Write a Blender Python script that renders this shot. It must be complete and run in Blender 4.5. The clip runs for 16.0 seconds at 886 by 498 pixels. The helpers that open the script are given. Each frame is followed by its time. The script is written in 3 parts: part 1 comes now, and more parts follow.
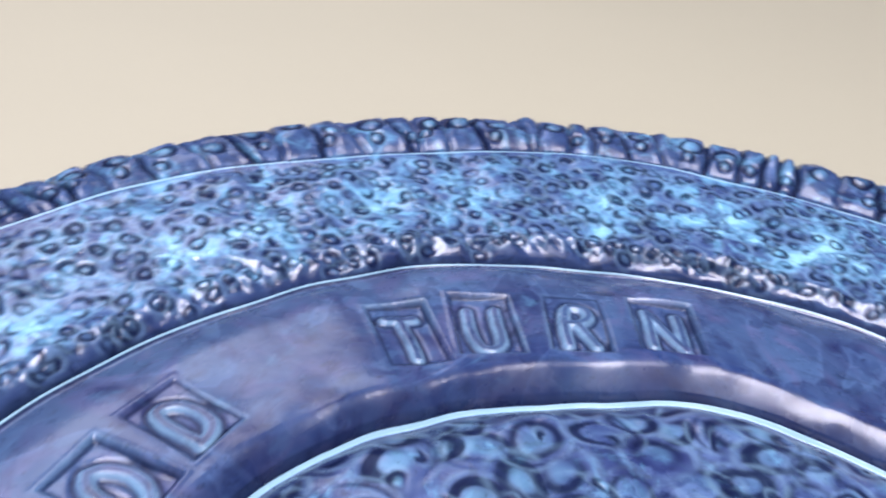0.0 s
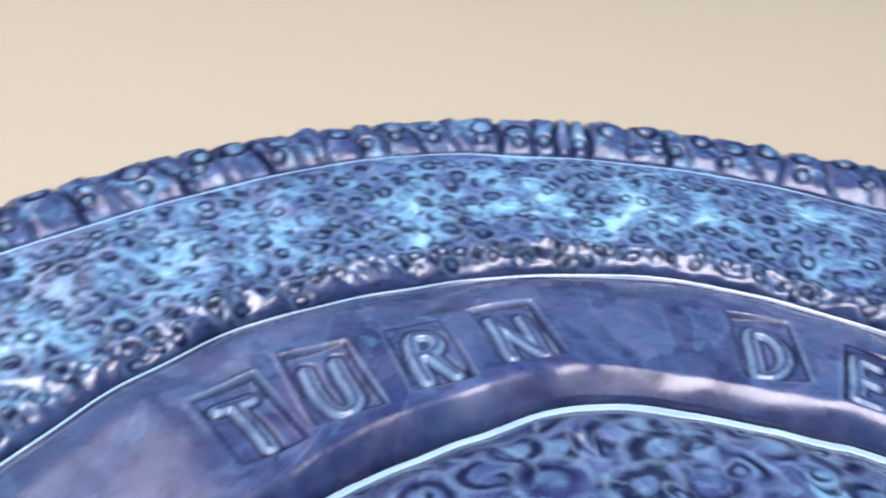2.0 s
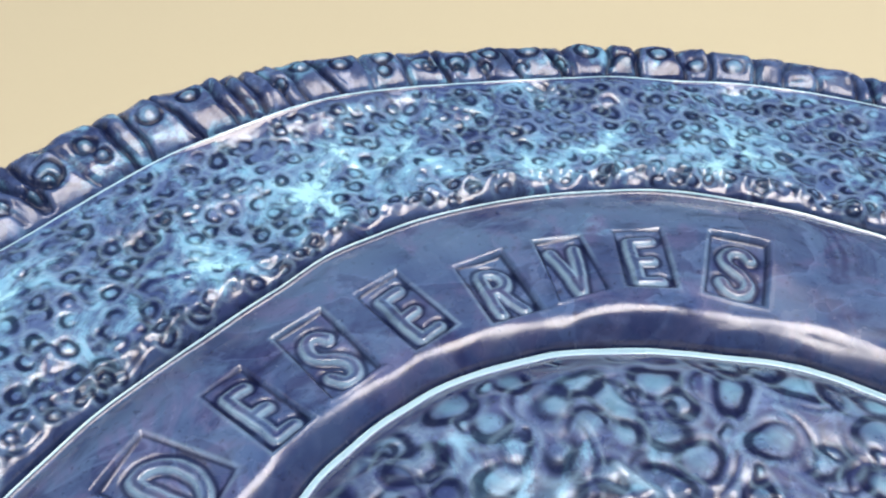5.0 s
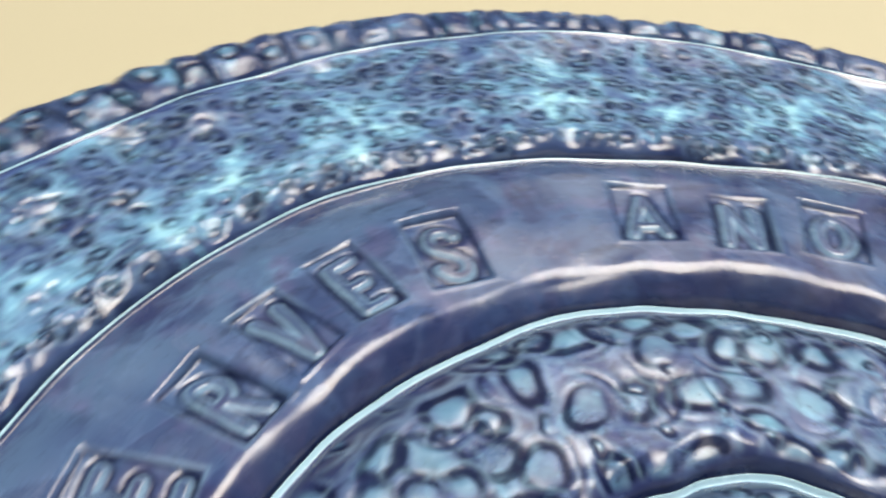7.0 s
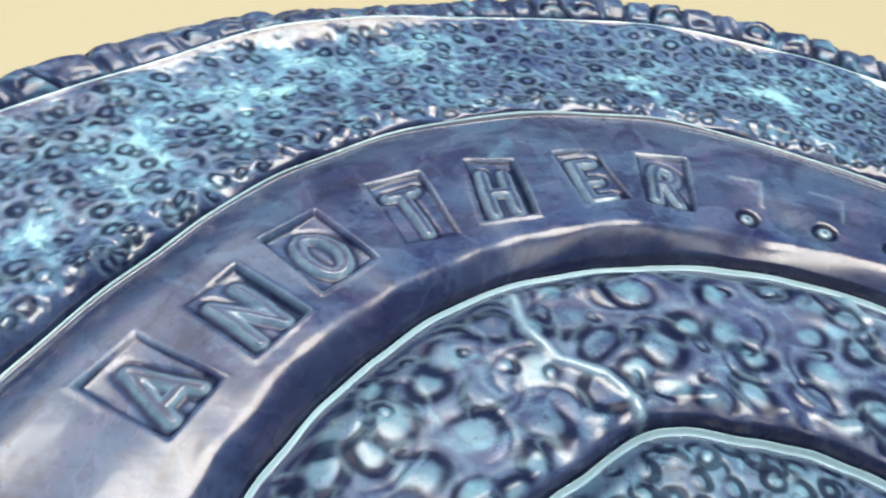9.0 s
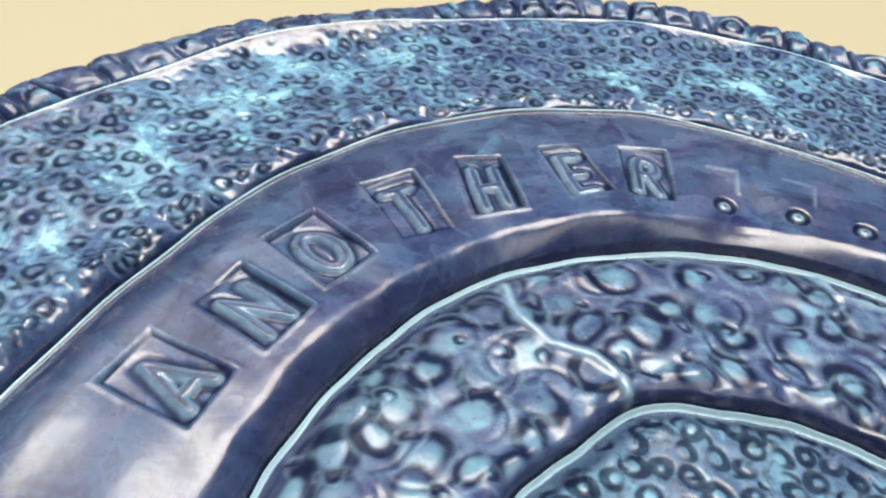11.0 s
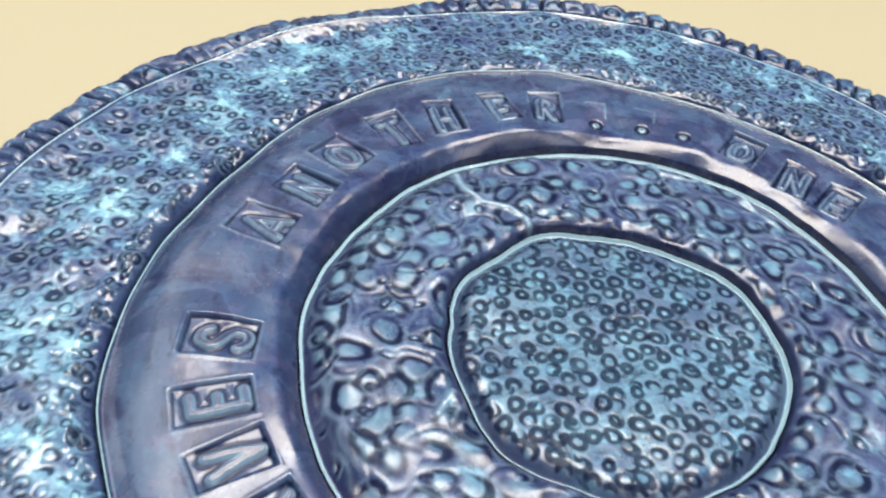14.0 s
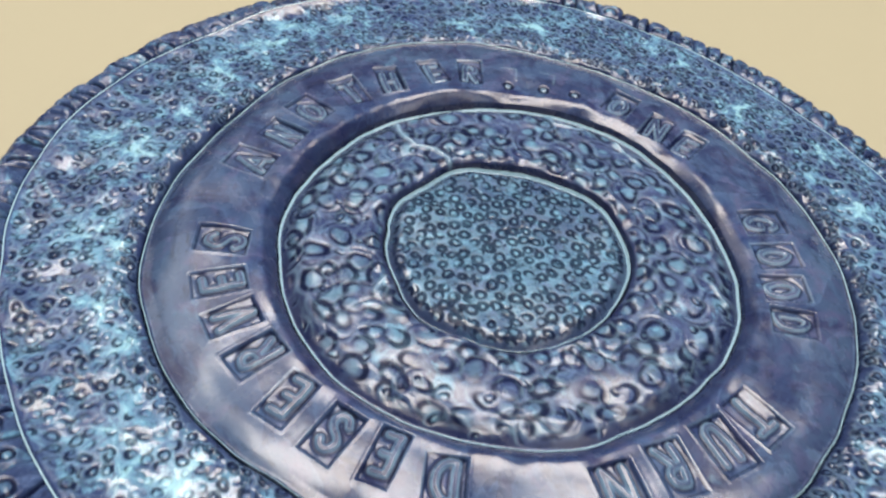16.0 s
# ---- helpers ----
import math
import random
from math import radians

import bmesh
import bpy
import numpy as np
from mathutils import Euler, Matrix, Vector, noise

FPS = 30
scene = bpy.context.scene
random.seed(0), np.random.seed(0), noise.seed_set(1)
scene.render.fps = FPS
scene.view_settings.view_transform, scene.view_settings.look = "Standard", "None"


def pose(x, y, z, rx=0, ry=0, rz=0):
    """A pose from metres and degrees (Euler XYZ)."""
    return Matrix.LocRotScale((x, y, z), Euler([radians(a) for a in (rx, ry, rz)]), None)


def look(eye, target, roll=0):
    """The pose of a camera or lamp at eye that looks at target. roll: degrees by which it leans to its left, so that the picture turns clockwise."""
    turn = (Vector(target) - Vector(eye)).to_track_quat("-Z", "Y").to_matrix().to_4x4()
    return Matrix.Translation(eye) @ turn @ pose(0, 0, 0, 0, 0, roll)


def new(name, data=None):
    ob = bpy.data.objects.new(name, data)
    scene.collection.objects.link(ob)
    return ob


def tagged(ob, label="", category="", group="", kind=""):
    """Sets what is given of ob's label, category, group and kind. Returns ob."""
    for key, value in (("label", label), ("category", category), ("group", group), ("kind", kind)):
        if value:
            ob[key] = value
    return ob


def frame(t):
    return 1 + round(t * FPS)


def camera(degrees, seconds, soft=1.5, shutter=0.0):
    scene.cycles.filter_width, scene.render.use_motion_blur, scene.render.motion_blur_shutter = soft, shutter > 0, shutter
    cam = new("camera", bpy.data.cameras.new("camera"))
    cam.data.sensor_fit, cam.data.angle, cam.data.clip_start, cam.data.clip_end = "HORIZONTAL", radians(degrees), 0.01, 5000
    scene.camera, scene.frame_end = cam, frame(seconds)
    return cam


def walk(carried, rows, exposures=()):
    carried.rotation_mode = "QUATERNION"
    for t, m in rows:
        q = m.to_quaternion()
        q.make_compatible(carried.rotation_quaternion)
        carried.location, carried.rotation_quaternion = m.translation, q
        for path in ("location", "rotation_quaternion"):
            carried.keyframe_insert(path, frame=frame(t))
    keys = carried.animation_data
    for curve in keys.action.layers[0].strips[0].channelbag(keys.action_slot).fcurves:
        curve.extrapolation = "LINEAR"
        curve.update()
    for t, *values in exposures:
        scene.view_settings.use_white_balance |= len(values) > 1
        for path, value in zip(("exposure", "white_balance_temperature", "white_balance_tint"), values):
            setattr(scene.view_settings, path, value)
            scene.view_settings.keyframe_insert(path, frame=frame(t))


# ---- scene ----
PATH = [
    (0.0, (0.0171, 0.0433, 0.0743), (0.0683, -0.0639, 0.0), 7.84),
    (0.5, (0.0252, 0.0398, 0.0739), (0.0602, -0.0731, 0.0), 7.06),
    (1.0, (0.0236, 0.0396, 0.0747), (0.0597, -0.0742, 0.0), 7.11),
    (1.5, (0.0254, 0.0386, 0.0745), (0.0596, -0.0733, 0.0), 7.00),
    (2.0, (0.0305, 0.0305, 0.0745), (0.0446, -0.0858, 0.0), 5.07),
    (2.5, (0.0362, 0.0211, 0.0749), (0.0197, -0.0914, 0.0), 3.28),
    (3.0, (0.0407, 0.0103, 0.0784), (-0.0057, -0.0903, 0.0), 1.37),
    (3.5, (0.0366, 0.0008, 0.0880), (-0.0295, -0.0845, 0.0), -1.59),
    (4.0, (0.0364, -0.0104, 0.0921), (-0.0448, -0.0726, 0.0), -0.54),
    (4.2, (0.0348, -0.0163, 0.0911), (-0.0490, -0.0673, 0.0), 0.72),
    (6.3, (0.0273, -0.0260, 0.0869), (-0.0611, -0.0535, 0.0), 0.20),
    (6.5, (0.0258, -0.0335, 0.0856), (-0.0634, -0.0452, 0.0), 3.18),
    (7.0, (0.0090, -0.0447, 0.0792), (-0.0715, -0.0191, 0.0), 4.97),
    (7.5, (-0.0127, -0.0461, 0.0771), (-0.0693, 0.0113, 0.0), 7.03),
    (8.0, (-0.0287, -0.0423, 0.0784), (-0.0617, 0.0320, 0.0), 8.45),
    (8.5, (-0.0347, -0.0380, 0.0779), (-0.0537, 0.0410, 0.0), 9.30),
    (9.0, (-0.0383, -0.0361, 0.0782), (-0.0492, 0.0446, 0.0), 9.79),
    (9.2, (-0.0392, -0.0353, 0.0785), (-0.0473, 0.0459, 0.0), 9.62),
    (11.3, (-0.0379, -0.0442, 0.0843), (-0.0480, 0.0423, 0.0), 8.87),
    (11.5, (-0.0375, -0.0484, 0.0864), (-0.0473, 0.0397, 0.0), 8.71),
    (12.0, (-0.0371, -0.0595, 0.0917), (-0.0471, 0.0340, 0.0), 8.34),
    (12.5, (-0.0341, -0.0727, 0.0970), (-0.0447, 0.0258, 0.0), 8.39),
    (13.0, (-0.0300, -0.0868, 0.1023), (-0.0410, 0.0172, 0.0), 8.00),
    (13.5, (-0.0270, -0.0973, 0.1102), (-0.0376, 0.0171, 0.0), 7.71),
    (14.0, (-0.0270, -0.1097, 0.1177), (-0.0370, 0.0140, 0.0), 7.56),
    (14.5, (-0.0239, -0.1226, 0.1253), (-0.0325, 0.0066, 0.0), 7.77),
    (15.0, (-0.0199, -0.1338, 0.1378), (-0.0293, 0.0082, 0.0), 8.00),
    (15.5, (-0.0126, -0.1469, 0.1502), (-0.0220, 0.0055, 0.0), 7.94),
    (16.0, (-0.0087, -0.1576, 0.1582), (-0.0167, -0.0079, 0.0), 8.38),
]
cam = camera(55.37, 16.0, soft=2.2, shutter=0.5)
walk(cam, [(t, look(eye, target, roll)) for t, eye, target, roll in PATH],
     exposures=[(0.0, 0.2, 5250, 25), (2.0, 0.22, 5450, 27), (3.0, 0.22, 5650, 25), (3.5, 0.17, 5750, 23), (6.5, 0.18, 6120, 12), (8.0, 0.16, 6300, 11), (9.0, 0.15, 6200, 9), (11.5, 0.14, 6200, 11), (12.5, 0.16, 5850, 10), (13.5, 0.15, 6150, 12), (15.0, 0.08, 6100, 12), (16.0, -0.16, 6100, 14)])

# ---------------------------------------------------------------- light
TABLE_Z = -0.030
world = bpy.data.worlds.new("room_air")
scene.world = world
world.use_nodes = True
world.node_tree.nodes["Background"].inputs["Color"].default_value = (1.0, 0.93, 0.82, 1)
world.node_tree.nodes["Background"].inputs["Strength"].default_value = 0.013


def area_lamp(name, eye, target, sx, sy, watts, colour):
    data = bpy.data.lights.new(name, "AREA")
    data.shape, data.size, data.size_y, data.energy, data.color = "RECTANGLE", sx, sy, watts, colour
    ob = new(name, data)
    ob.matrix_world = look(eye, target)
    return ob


# broad overhead lamp out of view, inferred from the highlights on rolled edges
area_lamp("unseen_lamp", (-0.02, 0.30, 1.55), (-0.02, 0.30, 0), 1.25, 0.92, 55, (1.0, 0.895, 0.735))
# two side lamps added for highlights on the flat glaze, no source known
area_lamp("unseen_lamp", (-0.98, 0.90, 1.45), (0, 0, 0), 1.00, 0.90, 5.5, (1.0, 0.90, 0.745))
area_lamp("unseen_lamp", (1.15, -0.85, 1.50), (0, 0, 0), 1.15, 0.80, 9, (1.0, 0.90, 0.745))


# ---------------------------------------------------------------- materials
class Nodes:
    """Short hand for building a node tree."""

    def __init__(self, name):
        self.mat = bpy.data.materials.new(name)
        self.mat.use_nodes = True
        self.tree = self.mat.node_tree
        self.bsdf = self.tree.nodes["Principled BSDF"]
        self.coord = self.tree.nodes.new("ShaderNodeTexCoord").outputs["Object"]
        self.hue = (1, 1, 1)

    def put(self, socket, value):
        if isinstance(value, bpy.types.NodeSocket):
            self.tree.links.new(value, socket)
        else:
            socket.default_value = value

    def noise(self, scale, detail=3.0, rough=0.55, distort=0.0, where=None):
        n = self.tree.nodes.new("ShaderNodeTexNoise")
        self.put(n.inputs["Vector"], where or self.coord)
        n.inputs["Scale"].default_value, n.inputs["Detail"].default_value = scale, detail
        n.inputs["Roughness"].default_value, n.inputs["Distortion"].default_value = rough, distort
        return n.outputs["Fac"]

    def attr(self, name):
        n = self.tree.nodes.new("ShaderNodeAttribute")
        n.attribute_name = name
        return n.outputs["Fac"]

    def ramp(self, fac, lo, hi, a=0.0, b=1.0):
        n = self.tree.nodes.new("ShaderNodeMapRange")
        n.interpolation_type = "SMOOTHSTEP"
        self.put(n.inputs["Value"], fac)
        for k, v in zip(("From Min", "From Max", "To Min", "To Max"), (lo, hi, a, b)):
            n.inputs[k].default_value = v
        return n.outputs["Result"]

    def math(self, op, a, b=0.0):
        n = self.tree.nodes.new("ShaderNodeMath")
        n.operation, n.use_clamp = op, False
        self.put(n.inputs[0], a), self.put(n.inputs[1], b)
        return n.outputs[0]

    def mix(self, fac, a, b):
        n = self.tree.nodes.new("ShaderNodeMix")
        n.data_type = "RGBA"
        self.put(n.inputs[0], fac)
        for s, v in ((n.inputs[6], a), (n.inputs[7], b)):
            self.put(s, v if isinstance(v, bpy.types.NodeSocket) else (*(c * h for c, h in zip(v, self.hue)), 1))
        return n.outputs[2]

    def bump(self, height, strength, distance, after=None):
        n = self.tree.nodes.new("ShaderNodeBump")
        n.inputs["Strength"].default_value, n.inputs["Distance"].default_value = strength, distance
        self.put(n.inputs["Height"], height)
        if after:
            self.put(n.inputs["Normal"], after)
        return n.outputs["Normal"]


NAVY, BLUE, SLATE = (0.003, 0.005, 0.022), (0.022, 0.039, 0.124), (0.049, 0.087, 0.192)
SKY, TURQ, PALE, LIP = (0.120, 0.18, 0.345), (0.15, 0.33, 0.49), (0.30, 0.56, 0.67), (0.33, 0.51, 0.61)


def glaze(name, ground, patch_scale, pool_at, core_pale=0.0, groove_dark=0.92, sheen=(0.14, 0.30), streaks=False, relief=1.0, mottle=0.4, sky=0.55, gloss=0.68):
    """Blue rutile glaze: dark where it lies in stamped grooves, turquoise where it runs thick, pale on worn-thin lips;
    steep faces carry painted shade.
    """
    g = Nodes(name)
    g.hue = (0.95, 0.99, 1.04)
    groove, lip, core, edge = g.attr("groove"), g.attr("lip"), g.attr("core"), g.attr("edge")
    broad, mid, fine = g.noise(patch_scale, 5, 0.62, 2.2), g.noise(230, 4, 0.6, 0.8), g.noise(1100, 3, 0.6)
    col = g.mix(g.ramp(g.noise(46, 4, 0.6, 1.2), 0.36, 0.64), ground[0], ground[1])
    col = g.mix(g.ramp(mid, 0.50, 0.68, 0.0, 0.22 if streaks else sky), col, SKY)
    if streaks:
        n = g.tree.nodes.new("ShaderNodeAttribute")
        n.attribute_name = "polar"
        band = g.noise(1.0, 5, 0.65, 0.3, n.outputs["Vector"])
        # a second, paler coat covers the outer part of the band and ends in an uneven edge
        sep = g.tree.nodes.new("ShaderNodeSeparateXYZ")
        g.put(sep.inputs[0], n.outputs["Vector"])
        shore = g.math("ADD", sep.outputs[2], g.math("MULTIPLY", g.noise(38, 4, 0.6, 0.8), 6.0))
        col = g.mix(g.ramp(shore, 24.0, 25.3, 0.0, 0.32), col, (0.066, 0.108, 0.190))
        # paler still towards the lip: sheen at grazing angles, put into the colour
        col = g.mix(g.ramp(shore, 27.5, 31.5, 0.0, 0.42), col, (0.080, 0.136, 0.220))
        # cloudy lavender and deep violet clouds in the coat
        col = g.mix(g.ramp(g.noise(75, 5, 0.62, 1.6), 0.48, 0.66, 0.0, 0.7), col, (0.092, 0.100, 0.205))
        col = g.mix(g.ramp(g.noise(58, 5, 0.62, 1.2), 0.52, 0.36, 0.0, 0.75), col, (0.014, 0.017, 0.072))
        # hard-edged drips of a darker second coat, and brushed lighter streaks
        drip = g.noise(32, 4, 0.5, 1.6)
        col = g.mix(g.ramp(drip, 0.515, 0.53, 0.0, 0.35), col, (0.016, 0.020, 0.075))
        seam = g.math("MULTIPLY", g.ramp(drip, 0.498, 0.512), g.ramp(drip, 0.530, 0.516))
        col = g.mix(g.math("MULTIPLY", seam, 0.16), col, SKY)
        col = g.mix(g.ramp(band, 0.52, 0.74, 0.0, 0.65), col, (0.065, 0.115, 0.22))
        col = g.mix(g.ramp(band, 0.46, 0.30, 0.0, 0.45), col, NAVY)
    else:
        col = g.mix(g.ramp(g.noise(170, 4, 0.65, 1.5), 0.50, 0.36, 0.0, mottle), col, NAVY)
    flow = g.math("ADD", broad, g.math("MULTIPLY", g.attr("blotch"), 0.36))
    # shade on steep faces is painted as deep blue, with less turquoise pooling
    thin = g.attr("slope_shade")
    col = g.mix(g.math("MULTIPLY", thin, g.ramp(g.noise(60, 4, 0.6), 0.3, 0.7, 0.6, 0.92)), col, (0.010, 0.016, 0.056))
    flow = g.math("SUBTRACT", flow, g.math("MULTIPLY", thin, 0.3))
    pool = g.math("MULTIPLY", g.ramp(flow, pool_at - 0.14, pool_at + 0.08), g.ramp(mid, 0.32, 0.60, 0.25, 1.0))
    col = g.mix(pool, col, TURQ)
    col = g.mix(g.ramp(flow, pool_at + 0.08, pool_at + 0.24, 0.0, 0.95), col, PALE)
    if core_pale:
        col = g.mix(g.math("MULTIPLY", core, g.ramp(g.noise(150, 3), 0.34, 0.62, 0.1, core_pale)), col, (0.18, 0.41, 0.54))
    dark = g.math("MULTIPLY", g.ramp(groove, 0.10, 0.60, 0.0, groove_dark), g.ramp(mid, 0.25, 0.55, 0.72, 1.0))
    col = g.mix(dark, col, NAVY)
    col = g.mix(g.ramp(fine, 0.60, 0.70, 0.0, 0.45), col, NAVY)
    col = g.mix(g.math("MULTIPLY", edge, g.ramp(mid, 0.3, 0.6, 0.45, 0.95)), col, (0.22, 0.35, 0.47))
    col = g.mix(g.ramp(lip, 0.25, 0.75, 0.0, 0.95), col, LIP)
    g.put(g.bsdf.inputs["Base Color"], col)
    g.put(g.bsdf.inputs["Roughness"], g.ramp(g.noise(150, 3), 0.3, 0.7, *sheen))
    g.bsdf.inputs["IOR"].default_value = 1.5
    g.put(g.bsdf.inputs["Specular IOR Level"], g.ramp(groove, 0.1, 0.6, gloss, 0.08))
    b = g.bump(g.noise(120, 3, 0.5), 0.30 * relief, 0.0012)
    g.put(g.bsdf.inputs["Normal"], g.bump(g.noise(800, 2, 0.5), 0.10, 0.0003, b))
    return g.mat


GLAZE_DISC = glaze("blue_glaze_disc", ((0.052, 0.096, 0.192), (0.105, 0.205, 0.310)), 85, 0.59, core_pale=0.4, groove_dark=0.86, sheen=(0.22, 0.36), relief=0.7, mottle=0.75)
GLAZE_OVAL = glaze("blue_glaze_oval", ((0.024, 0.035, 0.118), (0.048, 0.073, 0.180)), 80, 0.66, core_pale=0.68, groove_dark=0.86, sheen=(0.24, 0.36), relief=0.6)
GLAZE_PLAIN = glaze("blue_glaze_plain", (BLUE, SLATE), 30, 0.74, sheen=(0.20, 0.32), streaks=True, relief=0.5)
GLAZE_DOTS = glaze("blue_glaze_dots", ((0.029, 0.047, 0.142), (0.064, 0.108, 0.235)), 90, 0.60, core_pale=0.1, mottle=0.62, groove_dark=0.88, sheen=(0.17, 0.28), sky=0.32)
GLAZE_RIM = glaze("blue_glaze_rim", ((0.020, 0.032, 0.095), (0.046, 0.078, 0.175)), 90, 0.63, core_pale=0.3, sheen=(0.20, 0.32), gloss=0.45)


def plain(name, colour, spread, scale, rough, bump=0.1):
    g = Nodes(name)
    dark = tuple(c * (1 - spread) for c in colour)
    g.put(g.bsdf.inputs["Base Color"], g.mix(g.ramp(g.noise(scale, 5, 0.6), 0.3, 0.7), dark, colour))
    g.put(g.bsdf.inputs["Roughness"], rough)
    g.put(g.bsdf.inputs["Normal"], g.bump(g.noise(scale * 60, 3), bump, 0.0004))
    return g.mat


CREAM = plain("cream_tabletop", (0.385, 0.365, 0.266), 0.05, 2.2, 0.55, 0.05)
PAINT = plain("taupe_wall_paint", (0.29, 0.27, 0.24), 0.08, 1.3, 0.8)
CEIL = plain("taupe_ceiling_paint", (0.15, 0.14, 0.13), 0.04, 1.3, 0.85)


# ---------------------------------------------------------------- room
def box(name, x0, x1, y0, y1, z0, z1, mat, bevel=0.0):
    bm = bmesh.new()
    bmesh.ops.create_cube(bm, size=1.0, matrix=Matrix.Translation(((x0 + x1) / 2, (y0 + y1) / 2, (z0 + z1) / 2)) @ Matrix.Diagonal((x1 - x0, y1 - y0, z1 - z0, 1)))
    if bevel:
        bmesh.ops.bevel(bm, geom=bm.edges[:], offset=bevel, segments=2, affect="EDGES")
    me = bpy.data.meshes.new(name)
    bm.to_mesh(me)
    bm.free()
    me.materials.append(mat)
    return new(name, me)


ROOM, FLOOR_Z, CEIL_Z = 2.6, TABLE_Z - 0.75, 1.75
tagged(box("floor", -ROOM, ROOM, -ROOM, ROOM, FLOOR_Z - 0.1, FLOOR_Z, PAINT), "plain pale floor under the table", "floor", kind="structure")
tagged(box("ceiling", -ROOM, ROOM, -ROOM, ROOM, CEIL_Z, CEIL_Z + 0.1, CEIL), "plain taupe painted ceiling of the room", "ceiling", kind="structure")
for side, (x0, x1, y0, y1) in {"north": (-ROOM, ROOM, ROOM, ROOM + 0.1), "south": (-ROOM, ROOM, -ROOM - 0.1, -ROOM),
                               "east": (ROOM, ROOM + 0.1, -ROOM - 0.1, ROOM + 0.1), "west": (-ROOM - 0.1, -ROOM, -ROOM - 0.1, ROOM + 0.1)}.items():
    tagged(box("wall_" + side, x0, x1, y0, y1, FLOOR_Z - 0.1, CEIL_Z + 0.1, PAINT), "plain taupe painted wall of the room", "wall", kind="structure")

table = tagged(new("table"), "plain smooth cream table under the ceramic platter", "table")
table.location = (0, 0, FLOOR_Z)
top = box("tabletop", -1.5, 1.5, -1.5, 1.5, 0.71, 0.75, CREAM, 0.004)
top.parent = table
for sx in (-1, 1):
    for sy in (-1, 1):
        leg = box("leg", sx * 1.4 - 0.035, sx * 1.4 + 0.035, sy * 1.4 - 0.035, sy * 1.4 + 0.035, 0.0, 0.71, CREAM, 0.004)
        leg.parent = table

# ---------------------------------------------------------------- platter
# All lengths here are millimetres until the meshes are made.


def lip_radius(mean, waves, wobble, seed):
    """Radius of a hand-cut edge as a function of the angle."""
    r = np.random.default_rng(seed)
    extra = [(k, wobble * r.normal() / (k / 12) ** 1.2, r.uniform(0, 6.283)) for k in range(12, 44)]

    def at(th):
        v = np.full_like(th, mean)
        for k, (a, b) in enumerate(waves, 1):
            v = v + a * np.cos(k * th) + b * np.sin(k * th)
        for k, a, p in extra:
            v = v + a * np.cos(k * th + p)
        return v
    return at


LIP1 = lip_radius(32.9, [(-0.05, -0.14), (0.10, 0.41), (0.11, 0.59), (-0.21, -0.00), (-0.13, 0.02), (0.31, -0.23), (-0.09, 0.10), (0.02, 0.01), (0.30, 0.08), (-0.16, 0.03), (0.02, -0.01)], 0.04, 1)
LIP2 = lip_radius(60.91, [(0.58, 0.30), (-0.01, 0.59), (0.16, -0.21), (0.17, -0.28), (0.22, -0.12), (0.25, -0.18), (-0.17, -0.16), (0.00, 0.07), (-0.05, 0.07), (0.08, -0.02), (0.00, -0.06)], 0.06, 2)
LIP3 = lip_radius(90.78, [(-0.92, 0.53), (0.72, -0.46), (0.24, -0.60), (-0.13, 0.89), (0.26, -0.30), (-0.02, -0.06), (-0.06, 0.10), (0.10, 0.14), (0.02, -0.10), (-0.00, -0.01), (0.01, 0.01)], 0.08, 3)
LIP4_EVEN = lip_radius(123.10, [(-2.38, 1.37), (1.57, -1.15), (-0.49, 0.77), (0.36, -0.08), (-0.07, -0.08), (0.18, -0.05), (-0.18, -0.02), (0.11, -0.00), (-0.05, -0.03), (-0.03, -0.01), (0.02, 0.03)], 0.12, 4)
# on one side the dotted band swells and leaves the rim narrow
SWELL = lambda th: np.exp(-((th - 1.62) / 0.49) ** 2)
LIP4 = lambda th: LIP4_EVEN(th) + 4.8 * SWELL(th)
RIM = lip_radius(136.29, [(-1.04, 0.11), (0.03, -0.86), (-0.12, 0.42), (0.73, -0.07), (-0.35, 0.09), (-0.07, 0.07), (-0.10, -0.14), (0.08, 0.14), (-0.04, 0.01), (0.02, -0.06), (-0.02, 0.03)], 0.10, 5)


def wave(amps, seed):
    r = np.random.default_rng(seed)
    terms = [(k, a * r.normal(), r.uniform(0, 6.283)) for k, a in amps]
    return lambda th: sum(a * np.cos(k * th + p) for k, a, p in terms)


Z1 = lambda th: -4.2 + wave([(2, .15), (3, .15), (5, .1), (7, .1)], 11)(th)
Z2 = lip_radius(-3.95, [(0.26, -0.16), (-0.29, 0.20), (0.06, -0.04), (-0.02, -0.08), (0.15, -0.03), (0.06, -0.11), (-0.09, -0.05), (-0.00, 0.07), (-0.02, 0.05), (0.06, -0.03), (0.01, -0.03)], 0.02, 12)
Z3 = lip_radius(-1.39, [(0.17, 0.02), (-0.19, -0.15), (0.58, -0.21), (-0.22, 0.06), (-0.08, -0.13), (-0.01, 0.02), (-0.03, 0.04), (0.02, 0.15), (0.04, -0.08), (-0.02, -0.04), (0.01, 0.04)], 0.03, 13)
WARP4 = lip_radius(0.68, [(-1.50, -0.20), (0.50, -0.21), (0.40, -0.18), (-0.58, -0.24), (0.21, 0.09), (0.23, -0.22), (-0.36, -0.21), (0.02, -0.06), (-0.10, -0.06), (-0.16, -0.19), (0.21, 0.09)], 0.03, 14)
